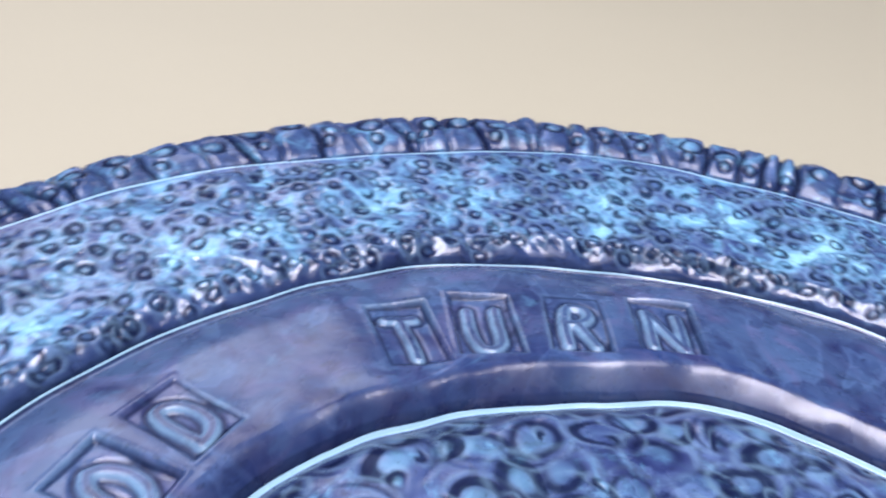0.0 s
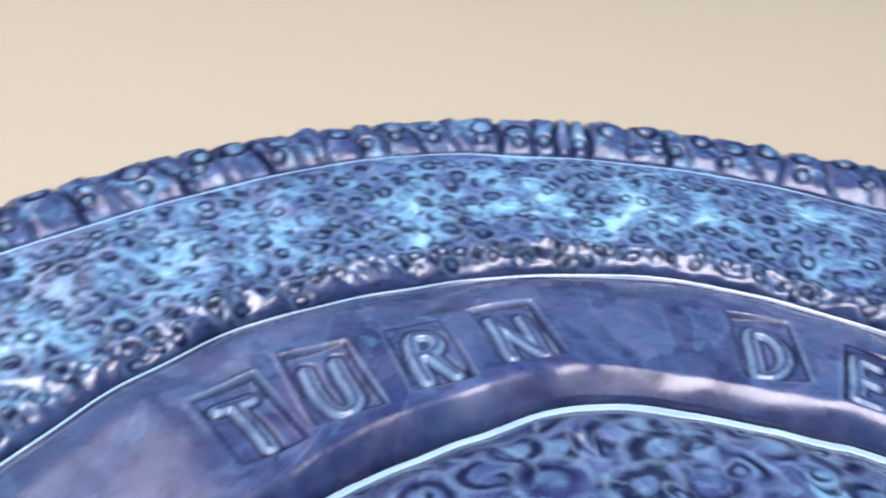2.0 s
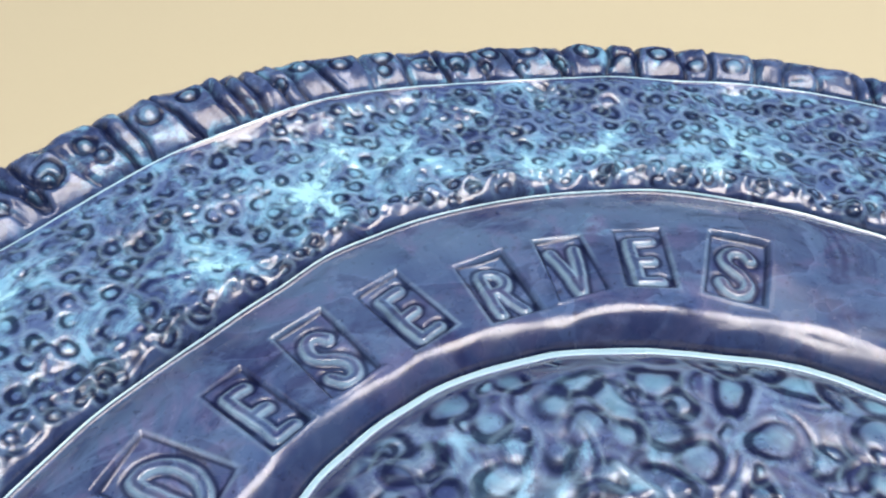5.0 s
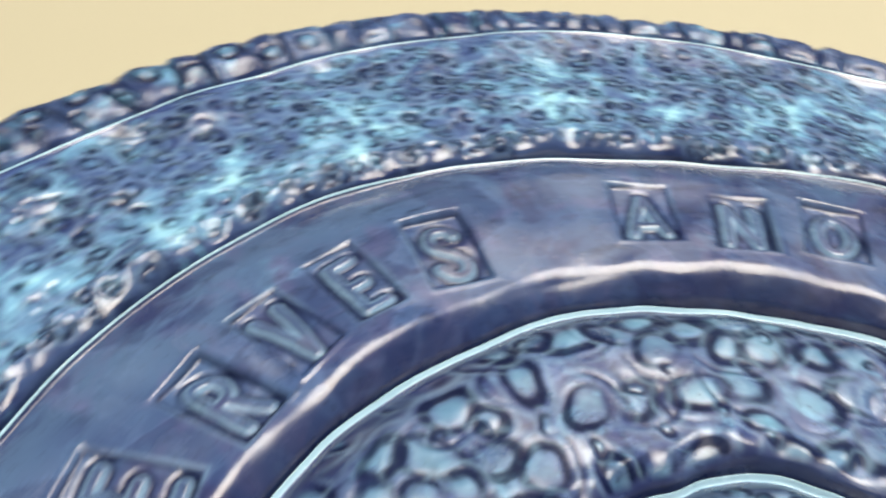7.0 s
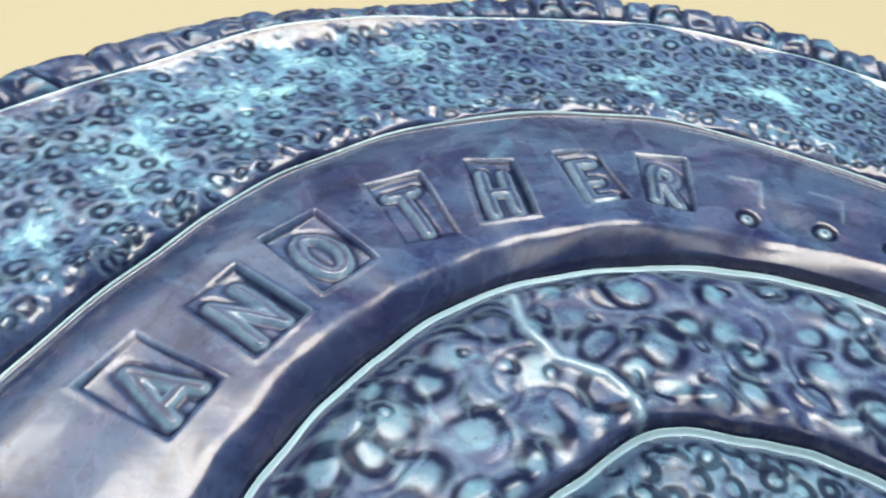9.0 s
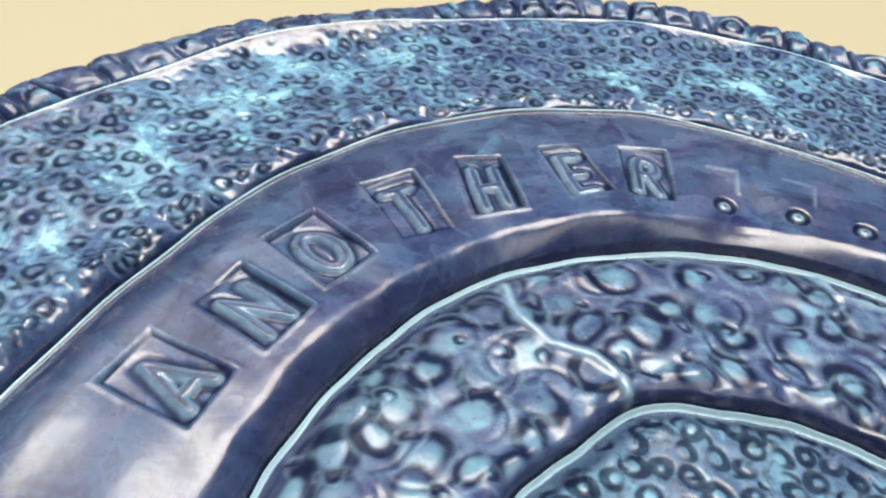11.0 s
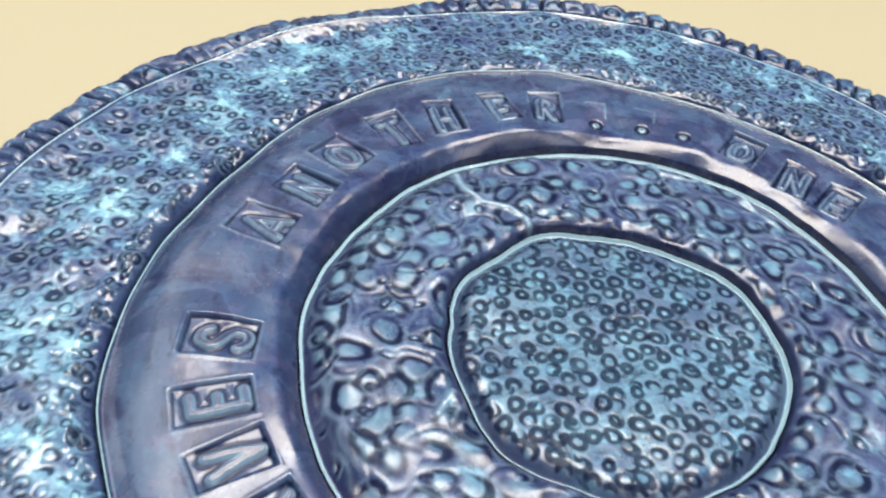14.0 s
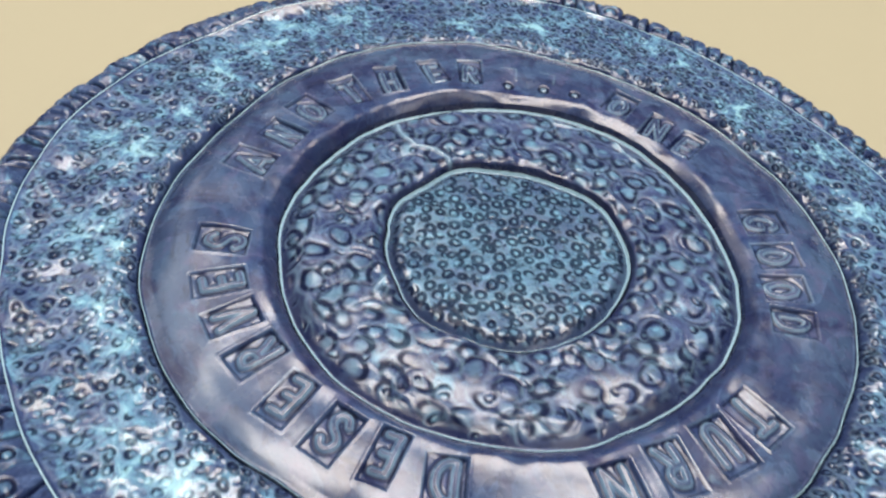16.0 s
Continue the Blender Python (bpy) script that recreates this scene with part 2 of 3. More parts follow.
WARP5 = lip_radius(0.96, [(-1.60, -0.88), (-0.42, 0.04), (0.38, -0.74), (-0.09, -0.11), (0.04, 0.60), (0.08, -0.06), (-0.10, -0.16), (-0.11, 0.46), (-0.02, 0.00), (-0.08, -0.02), (-0.10, 0.13)], 0.03, 15)
Z4 = lambda th: 4.5 * np.cos(th + 1.05) + WARP4(th) + 2.2 * SWELL(th)
Z5 = lambda th: 4.5 * np.cos(th + 1.05) + WARP5(th) + 0.8 * np.exp(-((th - 4.45) / 0.38) ** 2)


class Ring:
    """A swept ring of clay on a regular (angle, row) grid, with its relief and its glaze and shade masks."""

    def __init__(self, inner, outer, z_in, z_out, step, around, tuck=1.6):
        self.n = around
        th = np.arange(around) * 2 * math.pi / around
        ri, ro = inner(th) - tuck, outer(th)
        width = float(np.mean(ro - ri))
        rows = max(12, int(width / step))
        d = np.linspace(0, 1, rows)
        fine = 1 - np.array([1.9, 1.6, 1.35, 1.15, 0.98, 0.82, 0.66, 0.5, 0.35, 0.2, 0.08, 0.0]) / width
        d = np.concatenate([d[d < 1 - 2.15 / width], fine])
        self.th = th[:, None]
        self.s = d[None, :]
        self.r = ri[:, None] + (ro - ri)[:, None] * self.s
        self.d_in, self.d_out = self.r - inner(th)[:, None], ro[:, None] - self.r
        self.zi, self.zo = z_in(th)[:, None], z_out(th)[:, None]
        self.tuck = tuck
        self.x, self.y = self.r * np.cos(self.th), self.r * np.sin(self.th)
        self.z = np.zeros_like(self.r)
        self.groove, self.core, self.lip, self.ridge = (np.zeros_like(self.r) for _ in range(4))
        self.edge, self.blotch = None, None
        self.slope_shade = np.zeros_like(self.r)

    def cushion(self, top, drop_in, w_in, drop_out, w_out, lip_h, lip_w=0.55, gap=0.95, bow=2.6, worn=0.0, uneven=0.0, seed=70):
        """Profile: rolls down to the inner crevice, and down to a shallow channel inside the raised lip."""
        z = np.full_like(self.r, 0.0) + top(self.th, self.r)
        w_in = w_in * (1 + uneven * wave([(k, 2.2 / k ** 0.5) for k in range(3, 26, 2)], seed)(self.th) / 3)
        w_out = w_out * (1 + 0.5 * uneven * wave([(k, 2.2 / k ** 0.5) for k in range(2, 20, 2)], seed + 1)(self.th) / 3)
        u = np.clip((self.d_in - gap) / w_in, 0, 1)
        start = self.zi - drop_in - 3.2 * np.clip((gap - self.d_in) / 0.4, 0, 1)
        k = (1 - u) ** 2 if bow == 0 else 1 - np.clip(1 - (1 - u) ** bow, 0, 1) ** (1 / bow)
        z = z * (1 - k) + start * k
        v = np.clip(self.d_out / w_out, 0, 1)
        k = (1 - v) ** 2
        z = z * (1 - k) + (self.zo - drop_out) * k
        up = np.exp(-(self.d_out / 0.5) ** 2)
        z = z + (self.zo + lip_h - z) * up
        patchy = wave([(k, 0.16) for k in range(4, 34, 3)], 71)(self.th)
        self.lip = np.clip(np.exp(-(self.d_out / lip_w) ** 4) * (1 - worn * np.clip(0.55 + patchy, 0, 1)), 0, 1)
        # mask of the painted shade, taken from the slope, weaker on the inner half
        self.slope_shade = np.clip((np.abs(np.gradient(z, axis=1) / np.gradient(self.r, axis=1)) - 0.20) / 0.32, 0, 1)
        self.slope_shade *= np.where(self.d_in < self.d_out, 0.65, 1.0)
        self.z = z

    def window(self, a, r, reach):
        """Slices of the grid near a point given by its angle and radius."""
        half = int(math.ceil(reach / max(r, 1.0) / (2 * math.pi / self.n))) + 1
        half = min(half, self.n // 2 - 1)
        i0 = int(round(a / (2 * math.pi / self.n)))
        ii = np.arange(i0 - half, i0 + half + 1) % self.n
        col = self.r[i0 % self.n]
        jj = np.nonzero(np.abs(col - r) < reach + 2.5)[0]
        return (np.ix_(ii, jj)) if len(jj) else None

    def local(self, w, a, r, turn=0.0):
        """Coordinates about a point: u to the letter's right, v to its top (outwards)."""
        dx, dy = self.x[w] - r * math.cos(a), self.y[w] - r * math.sin(a)
        b = a + turn
        return dx * math.sin(b) - dy * math.cos(b), dx * math.cos(b) + dy * math.sin(b)

    def stamp(self, a, r, ru, rv, wide, depth, turn=0.0, tilt=0.0, phase=0.0, mound=0.0, mask=1.0, wob=0.0, tone=1.0, foot=1.0, brim=1.0):
        """Presses a ring-shaped tool into the clay; tilt lets one side bite deeper."""
        w = self.window(a, r, max(ru, rv) + 3 * wide)
        if w is None:
            return
        u, v = self.local(w, a, r, turn)
        q = np.sqrt((u / ru) ** 2 + (v / rv) ** 2)
        if wob:
            way = np.arctan2(v, u)
            q = q / (1 + wob * (np.sin(2 * way + 5 * phase) + 0.7 * np.sin(3 * way + 11 * phase)))
        dist = (q - 1) * 0.5 * (ru + rv)
        bite = np.clip(1 - tilt * (0.5 + 0.5 * np.cos(np.arctan2(v, u) - phase)) * 1.25, 0, 1)
        g = np.exp(-(dist / wide) ** 2) * bite
        rimup = np.exp(-((dist - 1.9 * wide) / (0.6 * wide)) ** 2) * bite
        keep = np.clip((self.d_out[w] - brim) / (0.9 * brim), 0, 1) * np.clip((self.d_in[w] - foot) / 1.0, 0, 1)
        g, rimup = g * keep, rimup * keep
        self.z[w] += -depth * g + 0.10 * depth * rimup + mound * np.clip(1 - q, 0, 1) ** 1.2 * (q < 1)
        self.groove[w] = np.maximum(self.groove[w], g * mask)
        self.ridge[w] = np.maximum(self.ridge[w] * (1 - g), rimup)
        self.core[w] = np.maximum(self.core[w], np.clip((0.9 - q) * 2.0, 0, 1) * tone * keep)


def scatter(r0, r1, gap, count, seed):
    """Angles and radii strewn at random, no two nearer than the gap."""
    g = np.random.default_rng(seed)
    cell, grid, out = gap, {}, []
    tries = 0
    while len(out) < count and tries < count * 40:
        tries += 1
        r = math.sqrt(g.uniform(r0 * r0, r1 * r1))
        a = g.uniform(0, 2 * math.pi)
        x, y = r * math.cos(a), r * math.sin(a)
        ci, cj = int(x // cell), int(y // cell)
        if all((x - px) ** 2 + (y - py) ** 2 >= gap * gap for i in (-1, 0, 1) for j in (-1, 0, 1) for px, py in grid.get((ci + i, cj + j), ())):
            grid.setdefault((ci, cj), []).append((x, y))
            out.append((a, r))
    return out


def soft_noise(ring, size, amp, seed):
    """Gentle unevenness of hand-pressed clay."""
    g = np.random.default_rng(seed)
    z = np.zeros_like(ring.r)
    for _ in range(9):
        ang, k = g.uniform(0, 6.283), 6.283 / (size * g.uniform(0.7, 1.6))
        z += np.sin(k * (ring.x * math.cos(ang) + ring.y * math.sin(ang)) + g.uniform(0, 6.283))
    return z * amp / 3.0


def grid_mesh(name, x, y, z, masks, mat, closed=True, keep=None, polar=None):
    """A mesh from grid coordinates in millimetres, smooth, with point masks for the glaze. keep: which faces to make."""
    n, m = x.shape
    co = np.stack([x, y, z], -1).reshape(-1, 3) * 0.001
    i = np.arange(n if closed else n - 1)
    a = (i[:, None] * m + np.arange(m - 1)[None, :])
    b = (((i + 1) % n)[:, None] * m + np.arange(m - 1)[None, :])
    quads = np.stack([a, a + 1, b + 1, b], -1)
    # smooth normals from the whole grid, so that split parts meet without a seam
    p = co.reshape(n, m, 3)
    du = (np.roll(p, -1, 0) - np.roll(p, 1, 0)) if closed else np.gradient(p, axis=0)
    dv = np.gradient(p, axis=1)
    nor = np.cross(dv, du)
    nor = np.where(np.linalg.norm(nor, axis=-1, keepdims=True) > 1e-14, nor, (0, 0, 1))
    nor = (nor / np.linalg.norm(nor, axis=-1, keepdims=True)).reshape(-1, 3)
    out = []
    sets = [np.ones(quads.shape[:2], bool)] if keep is None else keep
    for sel in sets:
        q = quads[sel]
        used = np.unique(q)
        back = np.zeros(n * m, np.int64)
        back[used] = np.arange(len(used))
        q = back[q]
        me = bpy.data.meshes.new(name)
        me.vertices.add(len(used))
        me.vertices.foreach_set("co", co[used].astype(np.float32).ravel())
        me.loops.add(q.size)
        me.loops.foreach_set("vertex_index", q.astype(np.int32).ravel())
        me.polygons.add(len(q))
        me.polygons.foreach_set("loop_start", np.arange(0, q.size, 4, dtype=np.int32))
        me.update(calc_edges=True)
        me.polygons.foreach_set("use_smooth", np.ones(len(q), bool))
        for key, val in masks.items():
            at = me.attributes.new(key, "FLOAT", "POINT")
            at.data.foreach_set("value", val.reshape(-1)[used].astype(np.float32))
        if polar is not None:
            at = me.attributes.new("polar", "FLOAT_VECTOR", "POINT")
            at.data.foreach_set("vector", polar.reshape(-1, 3)[used].astype(np.float32).ravel())
        me.materials.append(mat)
        me.normals_split_custom_set_from_vertices([tuple(v) for v in nor[used]])
        me.validate()
        out.append(me)
    return out


def edge_rows(ring, depth, steps=4, tuck_in=0.8):
    """Adds the outer face of the slab below the lip, turned in a little."""
    k = np.linspace(0, 1, steps + 1)[None, 1:]
    x1, y1 = ring.x[:, -1:], ring.y[:, -1:]
    r1 = ring.r[:, -1:]
    rr = r1 + 0.12 * np.sin(k * 3.14) - tuck_in * k
    ring.x = np.concatenate([ring.x, x1 * rr / r1], 1)
    ring.y = np.concatenate([ring.y, y1 * rr / r1], 1)
    ring.z = np.concatenate([ring.z, ring.z[:, -1:] - depth * k], 1)
    tail = np.zeros_like(rr)
    ring.groove = np.concatenate([ring.groove, tail], 1)
    ring.core = np.concatenate([ring.core, tail], 1)
    ring.lip = np.concatenate([ring.lip, np.clip(1 - k * 5.0, 0, 1) + tail], 1)
    ring.rfull = np.concatenate([ring.r, rr], 1)
    ring.thfull = ring.th + 0 * ring.rfull


platter = tagged(new("platter"), "round blue-glazed ceramic platter with stamped lettering on cream table", "platter")
platter.location = (0, 0, TABLE_Z)


def part(name, me, parent, label=""):
    ob = new(name, me)
    ob.parent = parent
    if parent is platter:
        ob.location = (0, 0, -TABLE_Z)
    return tagged(ob, label) if label else ob


def masks_of(ring):
    masks = {"groove": ring.groove, "core": ring.core, "lip": ring.lip, "slope_shade": np.concatenate([ring.slope_shade, np.zeros((ring.n, ring.x.shape[1] - ring.slope_shade.shape[1]))], 1)}
    if ring.edge is not None:
        masks["edge"] = ring.edge
    if ring.blotch is not None:
        masks["blotch"] = ring.blotch
    return masks


# -- centre disc
zero = lambda th: np.zeros_like(th) + 1.2
disc = Ring(zero, LIP1, lambda th: np.full_like(th, -3.6), Z1, 0.30, 640, tuck=1.15)
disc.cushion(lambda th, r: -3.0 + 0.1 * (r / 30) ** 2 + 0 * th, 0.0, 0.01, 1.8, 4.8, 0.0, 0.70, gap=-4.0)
disc.z += soft_noise(disc, 22, 0.25, 21) * np.clip(disc.d_out / 3, 0, 1)
g = np.random.default_rng(31)
for a, r in scatter(0, 31.6, 3.15, 330, 32):
    R = 1.25 * g.uniform(0.75, 1.15)
    disc.stamp(a, r, R, R * g.uniform(0.85, 1.0), 0.60 * g.uniform(0.85, 1.15), 0.10 * g.uniform(0.6, 1.2), g.uniform(0, 3), g.uniform(0, 0.7), g.uniform(0, 6.28), 0.03, 1.0, 0.06, g.uniform(0.2, 1.0), foot=-3.0, brim=1.3)
for a, r in scatter(0, 31.5, 3.2, 130, 33):
    R = g.uniform(0.7, 1.3)
    disc.stamp(a, r, R, R * 0.9, 0.42, 0.07, 0, g.uniform(0.7, 1.2), g.uniform(0, 6.28), 0.0, 0.85, 0.08, 0.3, foot=-3.0, brim=1.3)
disc.z += soft_noise(disc, 5.0, 0.20, 35) * np.exp(-((disc.d_out - 3.2) / 1.8) ** 2)
disc.edge = 0.10 * disc.ridge
edge_rows(disc, 3.0)
disc.edge = np.concatenate([disc.edge, np.zeros((disc.n, disc.x.shape[1] - disc.edge.shape[1]))], 1)

# -- ring of ovals
ovals = Ring(LIP1, LIP2, Z1, Z2, 0.36, 1000)
ovals.cushion(lambda th, r: -1.6 + 0.3 * np.cos(3 * th + 1) + 0 * r, -0.35 - 0.75 * np.cos(ovals.th - 1.2), 4.3, 1.2, 8.0, 0.0, 0.65, gap=0.5, bow=2.1, uneven=0.25, seed=81)
ovals.z += (soft_noise(ovals, 26, 0.25, 22) + soft_noise(ovals, 11, 0.20, 27)) * np.clip(ovals.d_out / 3, 0, 1)
ovals.z += 0.25 * np.exp(-((ovals.d_in - 3.2) / 1.5) ** 2)
ovals.z += soft_noise(ovals, 6.0, 0.38, 28) * np.exp(-((ovals.d_in - 3.0) / 1.8) ** 2)
ovals.z += soft_noise(ovals, 6.5, 0.30, 36) * np.exp(-((ovals.d_out - 5.0) / 2.4) ** 2)
# angle and radius of the largest pebbles; the rest fill in between
PEBBLES = [(137, 45.1), (145, 46.5), (146, 53.1), (138, 53.7), (127, 50.5), (115, 43.4), (116, 53.3), (128, 38.9), (153, 43.2), (159, 50.9), (163, 55.5),
           (169, 54.0), (164, 45.0), (175, 50.6), (171, 43.5), (142, 39.6), (-178, 43.9), (-174, 54.8), (-170, 44.4), (-164, 51.2), (-157, 40.1),
           (-153, 52.7), (-149, 36.8), (76, 51.8), (102, 46.4), (42, 43.2), (30, 44.4), (4, 45.5), (-146, 49.6), (-129, 39.6), (-124, 57.0), (-115, 52.4),
           (-114, 39.0), (-96, 42.3), (-85, 46.0), (-67, 43.3), (-55, 40.9), (-29, 44.2), (-35, 51.6), (-23, 54.0), (-9, 55.7), (86, 42.1), (62, 50.6),
           (14, 52.2), (-43, 51.0), (-54, 51.5), (-73, 54.3), (-83, 55.9)]
VEINS = [[(131.7, 57.2), (133.9, 51.2), (132.5, 45.2), (127.1, 41.2), (124.7, 37.0), (125.3, 34.5)], [(82.8, 58.2), (80.4, 54.5), (74.2, 55.9), (71.3, 58.4)],
         [(61.0, 58.0), (53.8, 55.7), (50.0, 55.6)], [(-146.7, 35.3), (-141.7, 39.9)], [(-2.1, 54.2), (-8.2, 58.1)]]
g = np.random.default_rng(41)
spots = [(math.radians(a + 0.8) % (2 * math.pi), r, True) for a, r in PEBBLES]
for a, r in scatter(34.5, 61.0, 4.7, 330, 42):
    if all(math.hypot(r * math.cos(a) - q * math.cos(p), r * math.sin(a) - q * math.sin(p)) > 4.6 for p, q, _ in spots[:len(PEBBLES)]):
        spots.append((a, r, False))
for a, r, big in spots:
    ru, rv = (g.uniform(2.9, 3.8), g.uniform(2.2, 2.9)) if big else (g.uniform(2.0, 3.1), g.uniform(1.6, 2.3))
    ovals.stamp(a, r, ru, rv, 0.90 * g.uniform(0.7, 1.25), 0.16 * g.uniform(0.6, 1.2), g.uniform(-0.5, 0.5) + (1.57 if g.random() < 0.2 else 0), g.uniform(0.0, 0.85), g.uniform(0, 6.28), 0.08, g.uniform(0.55, 1.0), 0.08, g.uniform(0.5, 1.0) * (0.74 + 0.26 * math.cos(a - 1.66)), brim=1.9)
for a, r, big in spots:
    if big or g.random() < 0.25:
        ovals.stamp(a, r, g.uniform(4.6, 5.4), g.uniform(3.7, 4.4), 0.5, 0.14, g.uniform(-0.5, 0.5), 1.5, g.uniform(0, 6.28), 0.0, 0.45, 0.08, 0.0)
for a, r in scatter(35.5, 60.0, 5.0, 90, 43):
    R = g.uniform(0.7, 1.3)
    ovals.stamp(a, r, R, R * 0.7, 0.45, 0.16, g.uniform(0, 3.14), g.uniform(0.4, 1.1), g.uniform(0, 6.28), 0.05, 0.8, 0.12, g.uniform(0, 0.8))
# raised veins of slip that cross the band
ovals.edge = np.zeros_like(ovals.r)
net = 0.38 * ovals.ridge
for vein in VEINS:
    pts = [(r * math.cos(math.radians(a + 0.8)), r * math.sin(math.radians(a + 0.8))) for a, r in vein]
    for (ax, ay), (bx, by) in zip(pts, pts[1:]):
        ex, ey = bx - ax, by - ay
        k = np.clip(((ovals.x - ax) * ex + (ovals.y - ay) * ey) / (ex * ex + ey * ey), 0, 1)
        d = np.hypot(ovals.x - ax - k * ex, ovals.y - ay - k * ey)
        lift = np.exp(-(d / 0.75) ** 2)
        ovals.z += np.maximum(0, 0.55 * lift - 0.55 * ovals.edge)
        ovals.edge = np.maximum(ovals.edge, lift)
        ovals.groove *= 1 - lift
ovals.edge = np.maximum(ovals.edge, net)
edge_rows(ovals, 3.2)
ovals.edge = np.concatenate([ovals.edge, np.zeros((ovals.n, ovals.x.shape[1] - ovals.edge.shape[1]))], 1)

# -- lettered ring
words = Ring(LIP2, LIP3, Z2, Z3, 0.27, 1900)
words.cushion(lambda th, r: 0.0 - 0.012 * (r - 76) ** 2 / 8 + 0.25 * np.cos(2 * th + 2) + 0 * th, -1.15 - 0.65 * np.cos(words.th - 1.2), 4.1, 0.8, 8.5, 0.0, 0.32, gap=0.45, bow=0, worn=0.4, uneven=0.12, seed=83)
words.z += 0.22 * np.exp(-((words.d_in - 4.2) / 2.0) ** 2) * (1 + 0.4 * np.cos(2 * words.th - 3.4))
words.z += soft_noise(words, 7, 0.06, 31) * np.exp(-((words.d_in - 5.0) / 2.8) ** 2)
words.z += soft_noise(words, 10, 0.11, 30) * np.exp(-((words.d_in - 3.0) / 2.0) ** 2)
words.z += (soft_noise(words, 34, 0.50, 23) + soft_noise(words, 15, 0.17, 26)) * np.clip(words.d_out / 3, 0, 1) * np.clip(words.d_in / 3, 0, 1)
STROKES = {
    "A": [[(-.8, -1), (0, 1), (.8, -1)], [(-.6, -.5), (.6, -.5)]],
    "D": [[(-.7, -1), (-.7, 1), (.0, 1), (.6, .6), (.75, 0), (.6, -.6), (.0, -1), (-.7, -1)]],
    "E": [[(.65, 1), (-.65, 1), (-.65, -1), (.65, -1)], [(-.65, 0), (.45, 0)]],
    "G": [[(.7, .6), (.4, .95), (-.15, 1), (-.65, .6), (-.8, 0), (-.65, -.6), (-.15, -1), (.4, -.95), (.75, -.55), (.75, -.05), (.2, -.05)]],
    "H": [[(-.7, 1), (-.7, -1)], [(.7, 1), (.7, -1)], [(-.7, 0), (.7, 0)]],
    "N": [[(-.75, -1), (-.75, 1), (.75, -1), (.75, 1)]],
    "O": [[(.0, 1), (.55, .75), (.8, 0), (.55, -.75), (0, -1), (-.55, -.75), (-.8, 0), (-.55, .75), (0, 1)]],
    "R": [[(-.65, -1), (-.65, 1), (.2, 1), (.65, .75), (.65, .3), (.2, .05), (-.65, .05)], [(0, .05), (.75, -1)]],
    "S": [[(.65, .65), (.35, .95), (-.25, 1), (-.65, .7), (-.6, .3), (-.2, .08), (.3, -.1), (.68, -.4), (.6, -.8), (.2, -1), (-.35, -.95), (-.7, -.6)]],
    "T": [[(-.75, .95), (.75, .95)], [(0, .95), (0, -1)]],
    "U": [[(-.7, 1), (-.7, -.4), (-.45, -.9), (0, -1), (.45, -.9), (.7, -.4), (.7, 1)]],
    "V": [[(-.75, 1), (0, -1), (.75, 1)]],
}
# character, angle, radius, turn, width, height
TILES = [("T", -34.0, 74.0, -7, 8.8, 13.6), ("U", -43.4, 73.5, -9, 9.2, 13.8), ("R", -54.4, 72.6, -5, 8.8, 13.4), ("N", -65.3, 73.5, 3, 9.8, 12.9),
         ("D", -94.5, 73.2, 8, 9.0, 13.8), ("E", -105.3, 72.0, 2, 6.8, 13.6), ("S", -115.1, 73.2, 2, 8.0, 13.6), ("E", -125.4, 73.6, 12, 7.6, 13.6),
         ("R", -136.6, 72.8, 6, 8.0, 13.0), ("V", -145.9, 74.2, 4, 7.6, 12.8), ("E", -154.7, 75.0, 0, 7.6, 13.2), ("S", -165.3, 73.9, -6, 8.8, 12.8),
         ("A", 170.5, 75.2, -3, 9.0, 12.4), ("N", 159.6, 73.7, -1, 8.6, 12.2), ("O", 149.3, 74.9, 2, 9.0, 12.0), ("T", 137.3, 75.3, -6, 8.2, 13.2),
         ("H", 126.7, 74.9, -10, 7.6, 12.8), ("E", 115.1, 75.4, 7, 7.2, 12.4), ("R", 106.1, 74.7, -5, 7.8, 12.2),
         ("O", 67.6, 74.4, -4, 8.6, 11.8), ("N", 56.2, 72.6, 9, 8.2, 11.8), ("E", 47.9, 73.4, 10, 8.0, 11.6),
         ("G", 19.9, 74.2, -5, 9.2, 12.0), ("O", 10.0, 73.3, 5, 8.6, 12.0), ("O", 0.9, 73.1, 8, 8.8, 11.8), ("D", -8.1, 74.7, 8, 8.4, 11.4)]
DOTS = [(96.4, 69.4), (87.0, 69.7), (78.8, 70.0)]


def near_strokes(u, v, lines):
    """Distance to the nearest stroke."""
    best = np.full_like(u, 99.0)
    for line in lines:
        for (ax, ay), (bx, by) in zip(line, line[1:]):
            ex, ey = bx - ax, by - ay
            k = np.clip(((u - ax) * ex + (v - ay) * ey) / (ex * ex + ey * ey), 0, 1)
            best = np.minimum(best, np.hypot(u - ax - k * ex, v - ay - k * ey))
    return best


def rounded(line, times=2):
    """A polyline with its corners cut twice, its ends kept."""
    for _ in range(times):
        cut = [line[0]]
        for (ax, ay), (bx, by) in zip(line, line[1:]):
            cut += [(0.75 * ax + 0.25 * bx, 0.75 * ay + 0.25 * by), (0.25 * ax + 0.75 * bx, 0.25 * ay + 0.75 * by)]
        line = cut + [line[-1]]
    return line


